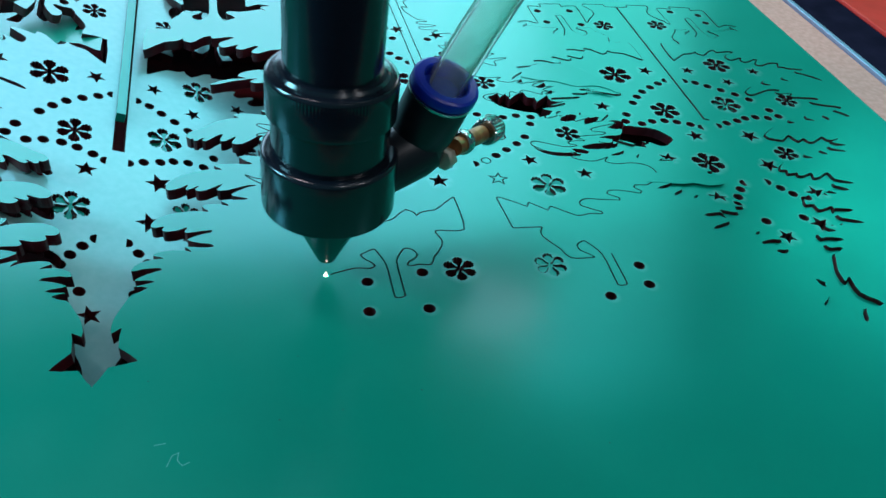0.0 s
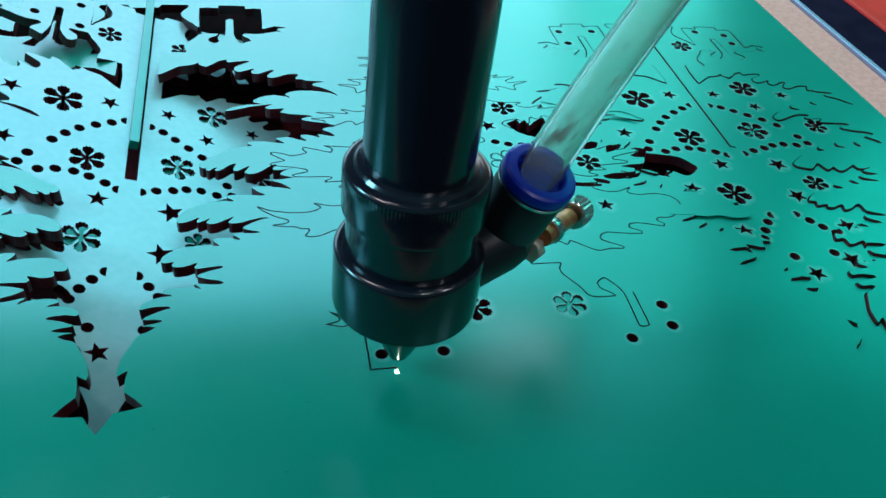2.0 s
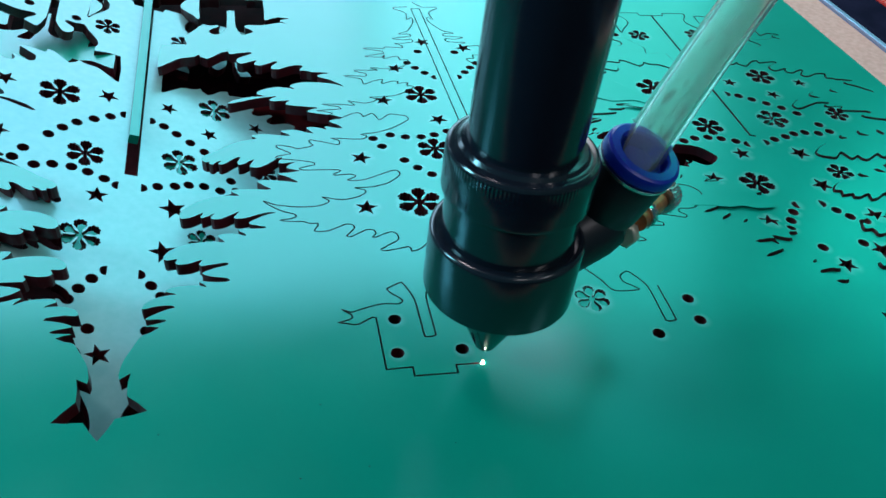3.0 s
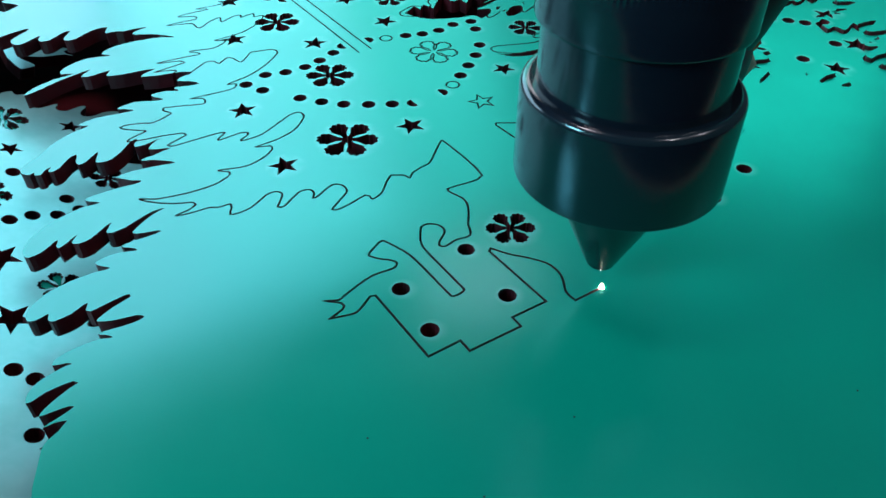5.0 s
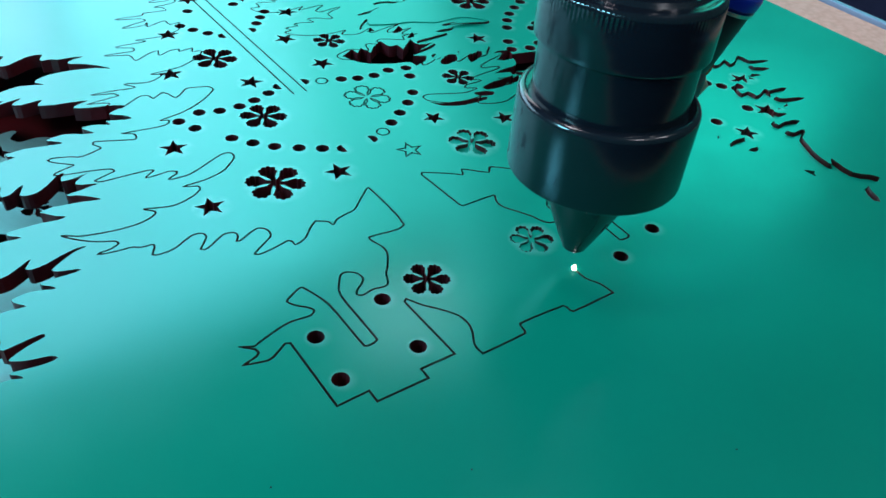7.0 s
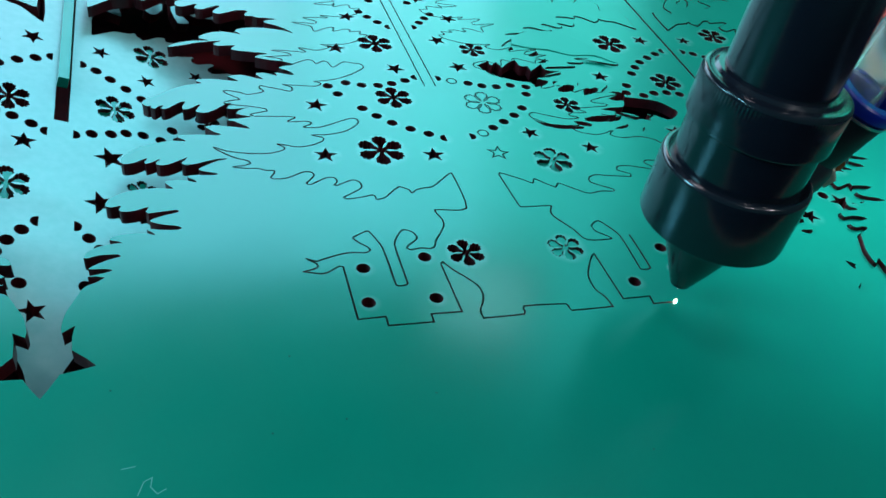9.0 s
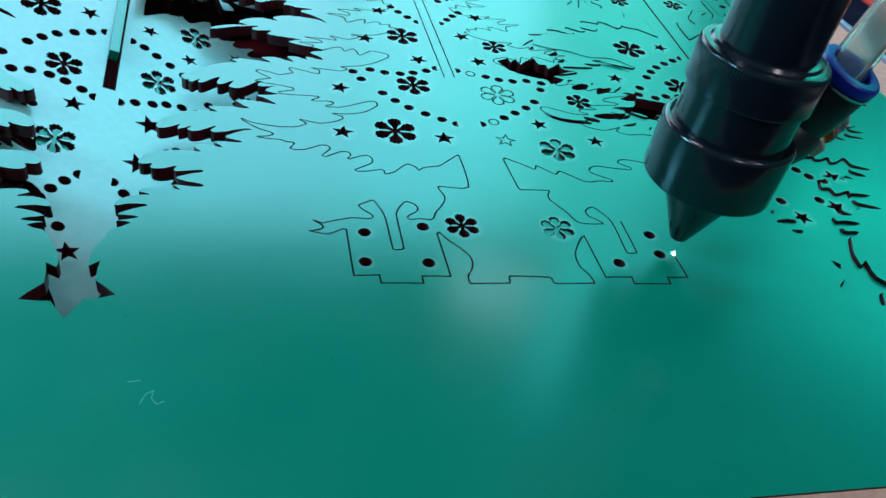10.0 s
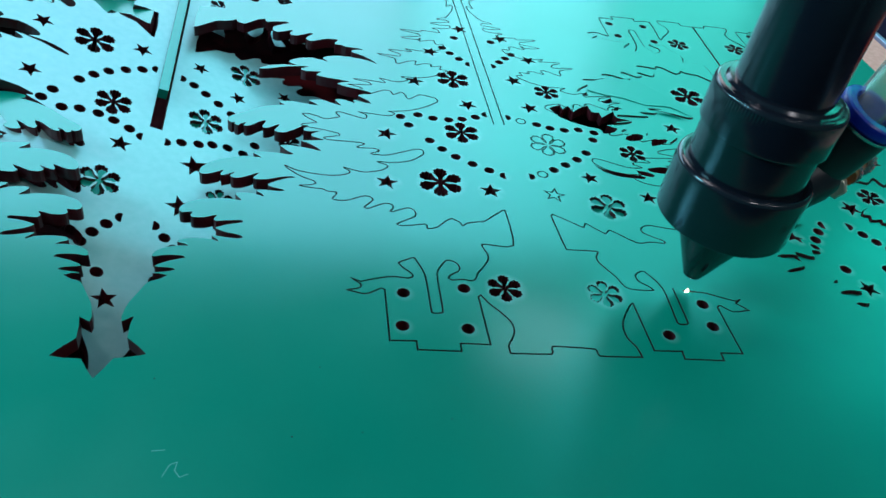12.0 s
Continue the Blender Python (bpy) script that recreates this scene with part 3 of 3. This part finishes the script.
# pieces that have dropped out between the trees
FALLEN = [
    [(13.6, 92.4), (17.4, 94.7), (17.7, 92.3), (19.7, 94.3), (20.7, 91.2), (23.0, 93.6), (26.0, 95.6), (26.5, 92.2), (28.7, 92.1), (28.8, 89.4), (33.4, 93.4), (33.6, 90.0), (37.7, 89.3), (32.8, 87.4), (29.6, 86.1), (32.5, 84.8), (30.5, 81.9), (27.0, 80.7), (26.5, 83.0), (23.4, 83.7), (18.7, 85.7), (15.7, 88.0)],
    [(52.7, 76.0), (56.2, 75.5), (62.1, 73.8), (65.4, 68.8), (63.1, 65.8), (60.3, 64.8), (57.3, 67.2), (56.5, 66.1), (54.9, 66.7), (55.2, 64.4), (52.0, 65.4), (49.9, 66.9), (47.5, 67.6), (41.9, 69.3), (44.9, 70.1), (49.2, 70.5), (50.8, 73.5), (48.1, 73.6), (46.6, 74.6), (50.2, 76.7), (48.6, 78.3), (45.2, 77.1), (50.2, 79.2), (53.2, 78.2)],
    [(20.2, 65.2), (22.5, 63.4), (26.4, 62.4), (33.4, 61.2), (32.7, 60.2), (26.6, 60.4), (22.2, 62.3)],
    [(31.6, 63.9), (34.5, 63.5), (36.2, 62.3), (35.4, 61.2), (32.3, 62.1)],
    [(35.1, 65.1), (39.0, 66.2), (44.3, 66.2), (47.3, 67.0), (45.5, 64.7), (41.8, 64.3), (39.7, 63.2), (35.5, 63.7)],
    [(33.7, 80.3), (37.1, 82.1), (39.0, 81.4), (37.6, 78.9), (34.3, 78.0), (33.0, 78.7)],
    [(41.1, 79.4), (44.4, 80.9), (45.9, 79.9), (43.5, 77.5), (40.0, 76.3)],
    [(31.1, 98.3), (34.7, 101.1), (34.5, 98.6), (32.2, 97.6)],
    [(25.5, 101.2), (27.7, 103.3), (27.6, 101.2)],
    [(32.7, 94.1), (35.9, 96.5), (35.1, 94.1)],
]
holes += [eased(h, True) for h in FALLEN]
holes.append(moved([(x * (1 + 0.0008 * max(0.0, 90.0 - y)), y - 0.11 * max(0.0, 90.0 - y)) for x, y in NEAR_TREE], *LEFT))

motif_open = [h for h in holes[:-1] if len(h) in (10, 14, 132)]
pieces = cut_plate("acrylic_sheet", [(-230, -51.2), (145.5, -51.2), (145.5, 330), (-230, 330)], holes, quads + fresh, THICK, (FILM, EDGE), motif_open)
sheet = new("acrylic_sheet", pieces[0][3])
tagged(sheet, "dark red acrylic sheet with green protective film, partly cut into trees", "sheet")
peel(sheet, "green protective film on the sheet")
for count, (px, py), size, me in pieces[1:]:
    if size > 60:
        me.name = "tree_panel"
        sunk = new("tree_panel", me)
        sunk.matrix_world = pose(0, 0, -0.95 * MM, 0.33, 0, 0)
        tagged(sunk, "green-filmed christmas tree panel cut free and slightly sunk", "tree panel")
        peel(sunk, "green protective film")
    elif size > 5 or count > 20:
        me.name = "cut_piece"
        flake = new("snowflake_piece", me)
        tagged(flake, "green-filmed snowflake cut-out still in its hole", "cut-out", "cut-outs in place")
        peel(flake, "green protective film")
    else:
        me.name = "cut_piece"
        tagged(new("cut_piece", me), "small green-filmed cut-out still in its hole", "cut-out", "cut-outs in place")

# ---- tipped tree panel ----
panel_holes = motif_holes((), 1.07, 3.7, 1.1)[0] + [dot_outline(x, y, 1.36) for x, y in GIFT_HOLES] + [[(-1.6, -3), (-1.6, SLOT_END), (1.6, SLOT_END), (1.6, -3)]]
flip_panel = lambda pts: [(x, SLOT_END - y) for x, y in pts]
# 0.95: this panel's window reflection, painted as an even pale film colour
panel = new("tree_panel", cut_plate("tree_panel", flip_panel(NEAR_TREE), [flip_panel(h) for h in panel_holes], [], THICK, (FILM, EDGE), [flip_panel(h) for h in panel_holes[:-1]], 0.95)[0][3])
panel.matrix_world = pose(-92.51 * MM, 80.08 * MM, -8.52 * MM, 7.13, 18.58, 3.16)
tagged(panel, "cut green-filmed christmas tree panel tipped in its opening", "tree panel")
peel(panel, "green protective film paled evenly by a painted window reflection")

# ---- snowflakes that have sunk or tipped in their holes ----


def sunk_flake(x, y, r, base, drop, rx, ry):
    me = cut_plate("snowflake_offcut", flake_outline(0, 0, r * 1.13 * 0.93, FLAKE_TURN), [], [], THICK, (FILM, EDGE))[0][3]
    ob = new("snowflake_offcut", me)
    ob.matrix_world = base @ pose(x * MM, y * MM, -drop * MM, rx, ry, 0)
    tagged(ob, "green-filmed snowflake offcut sunk in its hole", "offcut", "sunk snowflakes")
    peel(ob, "green protective film")


def on_sheet(x, y, place):
    (px, py), = moved([(x, y)], *place)
    return px, py


FLAT = Matrix.Identity(4)
sunk_flake(*on_sheet(11.0, 16.4, MIDDLE), 3.4, FLAT, 0.4, 1.5, 2)
sunk_flake(*on_sheet(21.1, 46.8, MIDDLE), 4.4, FLAT, 0.9, 6, -1)
sunk_flake(*on_sheet(11.9, 72.7, RIGHT), 3.8, FLAT, 1.3, 2, -2)
for fx, fy, fr, fd, fa, fb in ((-9.6, 104.4, 3.8, 0.9, 4, 2), (11.9, 72.7, 3.9, 1.0, 3, -4), (21.1, 46.8, 4.4, 1.2, 5, -5), (18.2, 100.6, 3.3, 0.8, 6, 6)):
    sunk_flake(fx, SLOT_END - fy, fr, panel.matrix_world, fd, fa, fb)

# ---- a thin curved offcut lying on the sheet ----
crescent = new("curved_offcut", cut_plate("curved_offcut", eased([(-5.0, 1.6), (-1.8, 1.6), (1.8, 0.6), (4.6, -1.6), (1.4, -0.5), (-1.9, 0.5)], True), [], [], 0.15, (FILM, EDGE))[0][3])
crescent.matrix_world = pose(51.9 * MM, 94.6 * MM, 0.3 * MM, -4, 1, 0)
tagged(crescent, "thin curved green-filmed offcut lying on the sheet", "offcut")

# ---- film leaves that have come loose and curl up a little beside the cuts ----


def film_leaf(outline, x, y, lift, rx, ry, label):
    me = cut_plate("film_leaf", eased([(px - x, py - y) for px, py in outline], True), [], [], 0.12, (FILM, FILM))[0][3]
    ob = new("film_leaf", me)
    ob.matrix_world = pose(x * MM, y * MM, lift * MM, rx, ry, 0)
    tagged(ob, label, "offcut", "loose film leaves")


film_leaf([(48.4, 48.3), (47.8, 47.0), (53.0, 46.6), (57.8, 45.6), (61.5, 45.9), (65.3, 44.6), (70.0, 44.9), (70.8, 47.0), (67.5, 50.3), (62.3, 52.4), (57.5, 53.3), (53.0, 51.6)], 60.0, 48.5, 0.08, 0.3, 0.1, "bright green leaf-shaped film flap beside the cut")
film_leaf([(28.0, 104.6), (30.0, 109.0), (36.0, 112.3), (45.0, 112.6), (49.9, 109.0), (54.7, 102.4), (58.4, 94.6), (57.6, 94.2), (52.7, 98.4), (45.4, 98.4), (42.0, 99.8), (38.6, 101.6), (33.0, 102.6)], 43.0, 104.0, 0.3, 1.4, -0.3, "pale green film flap lifting between two cut trees")

# ---- scratches and soot on the film ----
SCRATCH = material("film_scratch", (0.1, 0.42, 0.36), 0.7)
SOOT = material("soot", (0.01, 0.012, 0.012), 0.9)
MARKS = [[(-73.3, -27.3), (-72.5, -25.2), (-71.4, -24.7), (-71.6, -26.2), (-70.7, -27.4), (-69.5, -26.8)], [(-75.6, -22.7), (-73.6, -22.5)]]
SPECKS = [(-49.8, -5.1), (-77.5, -8.3), (-54.1, -19.9), (-42.5, -19.0), (-26.9, -16.1), (6.1, -32.5)]


def mark(points, width):
    bm = bmesh.new()
    for q in strip_quads(points, width):
        bm.faces.new([bm.verts.new((v.x * MM, v.y * MM, 0.00002)) for v in q][::-1])
    return bm


for line in MARKS:
    part("scratch", mark(line, 0.12), SCRATCH, sheet, "pale scratch in the film")
for sx, sy in SPECKS:
    part("soot_speck", aimed(lathe([(0.14, 0), (0.09, 0.06)], 7), (sx, sy, 0.0), (0, 0, 1)), SOOT, sheet, "black soot speck")


bar = part("slot_bar", box(-1.7, 12, -3, 0.75, 90, 0, 0.1), FILM, None)
bar.matrix_world = panel.matrix_world @ pose(0, 0, 3.5 * MM, -1.0, 0, 0)
tagged(bar, "narrow green-filmed strip sticking up from the tree slot", "strip")

# ---- bed and frame ----
bed = part("machine_bed", box(-400, -69, -60, 400, 600, -40), BED, None)
tagged(bed, "black laser cutter bed under the sheet", "bed", kind="structure")
board = part("fibreboard_strip", box(145.9, -52, -9, 163.2, 500, -0.5, 0.4), MDF, None)
tagged(board, "raw brown fibreboard strip beside the sheet", "board")
front = part("fibreboard_strip", box(-230, -54.5, -9, 145.5, -51.35, -0.15, 0.2), MDF, None)
tagged(front, "raw brown fibreboard strip in front of the sheet", "board")
# unseen filler, added so that the head mirrors something dark in front
lip = part("rail_and_filler", box(-400, -300, -60, 163, -54.9, -6, 1.5), RAIL, None)
tagged(lip, "unseen dark block added in front of the sheet to darken reflections", "rail", kind="structure")
trim = part("rail_trim", box(163.5, -200, -12, 165.6, 600, 0.8, 0.3), TRIM, None)
tagged(trim, "pale blue-grey metal edge strip of the rail", "edge strip", kind="structure")
rail = part("rail_and_filler", box(165.8, -200, -12, 188.6, 600, 1, 1.5), RAIL, None)
tagged(rail, "dark grey painted machine rail", "rail", kind="structure")
# another unseen filler, keeps the red side out of the head's reflections
corner = part("rail_and_filler", box(189.0, -200, -12, 245, 59.6, 1, 1.0), RAIL, None)
tagged(corner, "unseen dark block added beside the rail to darken reflections", "rail", kind="structure")
side = part("machine_side", box(189.0, 60, -12, 245, 600, 1.5, 1.0), RED, None)
tagged(side, "red painted machine body side", "machine body", kind="structure")

# unseen beam, sized and cut short to keep window light off the near sheet
beam = part("gantry_shade_beam", box(-420, 85, 85, 58, 105, 235, 2.0), RAIL, None)
tagged(beam, "unseen dark gantry beam above the sheet, shaped to block window light", "beam")

# ---- laser head ----
head = new("laser_head")
tagged(head, "black turned laser nozzle head with blue air fitting", "laser head")


def rounded(r, z, f, top=True, n=5):
    """A fillet of radius f at the rim of a turned body."""
    turns = [k * math.pi / 2 / n for k in range(n + 1)]
    if top:
        return [(r - f + f * math.cos(a), z - f + f * math.sin(a)) for a in turns]
    return [(r - f + f * math.sin(a), z + f - f * math.cos(a)) for a in turns]


part("lens_tube", lathe([(9.2, 46.5), (9.2, 262)], 96), ANODISED, head)
part("collar", lathe([(11.0, 40.6)] + rounded(12.4, 40.6, 0.4, False) + [(12.4, 41.6), (12.4, 43.2), (12.4, 43.4), (12.4, 45.4), (12.4, 45.7), (12.4, 47.9)] + rounded(12.4, 49.0, 1.0) + [(11.2, 49.0), (10.6, 49.1), (10.1, 49.7), (9.1, 49.9)], 240, (45.6, 48.75, 0.08)), ANODISED, head, "knurled black collar ring")
part("neck", lathe([(11.5, 31), (11.5, 41.2)], 96), ANODISED, head)
part("nozzle_cap", lathe([(8.6, 19.8)] + rounded(13.45, 19.8, 0.6, False) + rounded(13.45, 32.6, 1.0) + [(12.2, 32.6), (11.3, 32.4)], 128), ANODISED, head)
part("nozzle_cone", lathe([(0.8, 4.5), (1.2, 3.9)] + rounded(2.1, 3.8, 0.6, False) + [(2.4, 4.9), (9.1, 19.95)], 64), ANODISED, head)
part("carriage", box(5, -12, 165, 46, 18, 215, 1.5), PLASTIC, head, "black carriage block holding the tube")
UP = (3.2, -3.9, 14.3)
fitting = part("elbow_fitting", aimed(lathe([(2.6, -6.0), (4.8, -5.0), (6.0, -3.0), (6.5, -0.5), (6.6, 1), (6.6, 9.4), (6.4, 9.9)], 64), (19.5, 5.2, 34.0), UP), PLASTIC, head, "black plastic air elbow")
part("elbow_stem", aimed(lathe([(5.4, 0), (5.9, 1), (6.1, 4), (6.4, 9), (6.0, 12.0), (4.4, 14.2), (1.5, 15.2)], 48), (9.4, 1.6, 25.6), (9.8, 3.5, 4.2)), PLASTIC, fitting)
part("steel_ring", aimed(lathe([(6.6, 0), (6.9, 0.15), (6.9, 0.7), (6.6, 0.8)], 64), (21.5, 2.74, 43.05), UP), STEEL, fitting, "thin steel ring")
part("release_ring", aimed(lathe([(6.5, 0), (6.9, 0.4), (6.9, 1.7), (6.7, 2.2), (6.2, 2.5), (4.8, 2.6), (4.5, 2.2), (4.3, -4), (0.5, -4)], 64), (21.7, 2.52, 43.85), UP), BLUE, fitting, "blue release ring")
SIDE = (8, 8, -1.8)
part("hex_nut", aimed(lathe([(2.0, 0), (2.4, 0.2), (2.4, 2.4), (2.0, 2.6)], 6), (23.7, 2.7, 27.3), SIDE), PALE, fitting, "pale plated hex nut")
screw = part("screw", aimed(lathe([(1.9, 0), (1.9, 12)], 24), (26.4, 4.3, 29.4), SIDE), BRASS, fitting, "brass adjusting screw")
part("knob", aimed(lathe([(2.8, 0)] + [(3.2, 0.3), (3.2, 4.2), (2.9, 4.6), (1.0, 4.7)], 44, (0.3, 4.2, 0.4)), (35.6, 13.3, 27.4), SIDE), STEEL, screw, "knurled steel knob")
part("lock_nut", aimed(lathe([(2.4, 0), (2.7, 0.2), (2.7, 2.4), (2.4, 2.6)], 36, (0.2, 2.4, 0.35)), (28.0, 6.1, 29.1), SIDE), STEEL, screw, "knurled steel lock nut")


def tube_along(points, radius, inner, n=32):
    bm = bmesh.new()
    rings = []
    p = [Vector(q) for q in points]
    for i, q in enumerate(p):
        d = (p[min(i + 1, len(p) - 1)] - p[max(i - 1, 0)]).normalized()
        s = d.cross(Vector((0, 1, 0))).normalized()
        t = d.cross(s)
        rings.append([[bm.verts.new((q + r * (s * math.cos(2 * math.pi * k / n) + t * math.sin(2 * math.pi * k / n))) * MM) for k in range(n)] for r in (radius, inner)])
    for a, b in zip(rings, rings[1:]):
        for side_index in (0, 1):
            for k in range(n):
                bm.faces.new((a[side_index][k], a[side_index][(k + 1) % n], b[side_index][(k + 1) % n], b[side_index][k]))
    for ring in (rings[0], rings[-1]):
        for k in range(n):
            bm.faces.new((ring[0][k], ring[0][(k + 1) % n], ring[1][(k + 1) % n], ring[1][k]))
    bmesh.ops.recalc_face_normals(bm, faces=bm.faces[:])
    for f in bm.faces:
        f.smooth = True
    return bm


part("air_hose", tube_along([(20.9 + 6.6 * s + 1.15 * s * s, 2.9 + 4.2 * s + 0.6 * s * s, 41.0 + 12 * s + 0.5 * s * s) for s in [k * 0.5 for k in range(24)]], 4.0, 3.0), HOSE, head, "clear flexible air hose")
spark_bm = bmesh.new()
bmesh.ops.create_icosphere(spark_bm, subdivisions=2, radius=0.36 * MM)
for q in spark_bm.verts:
    q.co.z *= 0.7
bmesh.ops.translate(spark_bm, vec=(-0.12 * MM, -1.25 * MM, 0), verts=spark_bm.verts[:])
part("burning_spot", spark_bm, GLOW, head, "glowing white burn spot")
part("flame", aimed(lathe([(0.3, 0.1), (0.32, 0.3), (0.26, 0.55), (0.14, 0.75), (0.03, 0.85)], 12), (-0.12, -1.25, 0), (0, 0, 1)), FLAME, head, "small round bright spark on the sheet")

# ---- material still to be burned away along the cut ----
lengths = [0.0]
for q, r in zip(CUT_NOW, CUT_NOW[1:]):
    lengths.append(lengths[-1] + math.dist(q, r))
ARC = [(0.0, 1.1), (0.2, 2.3), (0.4, 8.4), (0.5, 9.9), (0.6, 12.0), (0.8, 15.5), (1.0, 19.6), (1.2, 22.8), (1.4, 26.9), (1.5, 29.1), (1.65, 31.4), (1.8, 33.5), (2.0, 37.4), (2.2, 39.6), (2.4, 43.5), (2.5, 46.2), (2.7, 48.5), (4.3, 78.9), (4.5, 82.6), (4.7, 84.8), (4.9, 88.5), (5.0, 91.2), (5.3, 95.6), (5.5, 99.3), (5.7, 103.4), (6.0, 107.6), (6.25, 111.0), (6.5, 115.9), (6.7, 119.5), (7.0, 124.3), (7.2, 127.5), (7.5, 132.2), (7.7, 137.0), (9.3, 163.9), (9.5, 168.0), (9.7, 172.0), (9.9, 175.2), (10.0, 176.8), (10.2, 179.7), (10.4, 183.0), (10.5, 186.0), (10.7, 188.6), (10.9, 191.5), (11.0, 193.0), (11.2, 197.3), (11.4, 201.0), (11.5, 202.6), (11.7, 205.0), (12.0, 208.0)]


def along(s):
    s = max(0.0, min(s, lengths[-1]))
    for k in range(len(lengths) - 1):
        if s <= lengths[k + 1]:
            u = (s - lengths[k]) / max(1e-9, lengths[k + 1] - lengths[k])
            a, b = CUT_NOW[k], CUT_NOW[k + 1]
            return (a[0] + u * (b[0] - a[0]), a[1] + u * (b[1] - a[1]))
    return CUT_NOW[-1]


def arc_at(t):
    for (ta, sa), (tb, sb) in zip(ARC, ARC[1:]):
        if t <= tb:
            return sa + (sb - sa) * (t - ta) / (tb - ta)
    return ARC[-1][1]


def time_at(s):
    for (ta, sa), (tb, sb) in zip(ARC, ARC[1:]):
        if s <= sb:
            return max(0.0, ta + (tb - ta) * (s - sa) / max(1e-6, sb - sa))
    return 12.0


fillers = []
group, start_s = [], 0.0
for k, q in enumerate(fresh):
    group.append(q)
    if lengths[k + 1] - start_s >= 1.2 or k == len(fresh) - 1:
        bm = bmesh.new()
        for corners in group:
            a, b, c, d = [bm.verts.new((v.x * MM, v.y * MM, z)) for z in (0.0,) for v in corners]
            e, f, g, h = [bm.verts.new((v.x * MM, v.y * MM, -THICK * MM)) for v in corners]
            for ring in ((d, c, b, a), (e, f, g, h), (a, b, f, e), (b, c, g, f), (c, d, h, g), (d, a, e, h)):
                bm.faces.new(ring)
        ob = part("seam_piece", bm, FILM, sheet)
        fillers.append((ob, time_at(start_s), time_at(lengths[k + 1])))
        group, start_s = [], lengths[k + 1]


def motions():
    rows = []
    for k in range(121):
        t = k / 10
        (x, y), = moved([along(arc_at(t))], *MIDDLE)
        rows.append((t, pose((x + 0.12) * MM, (y + 1.25) * MM, 0, -1.4, 0.96, 0)))
    walk(head, rows)
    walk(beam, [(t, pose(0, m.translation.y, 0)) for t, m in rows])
    for ob, t0, t1 in fillers:
        gone = max(t1, 0.05)
        walk(ob, [(0.0, pose(0, 0, 0)), (max(0.03, gone - 0.07), pose(0, 0, 0)), (gone, pose(0, 0, -0.03)), (12.1, pose(0, 0, -0.03))])


motions()
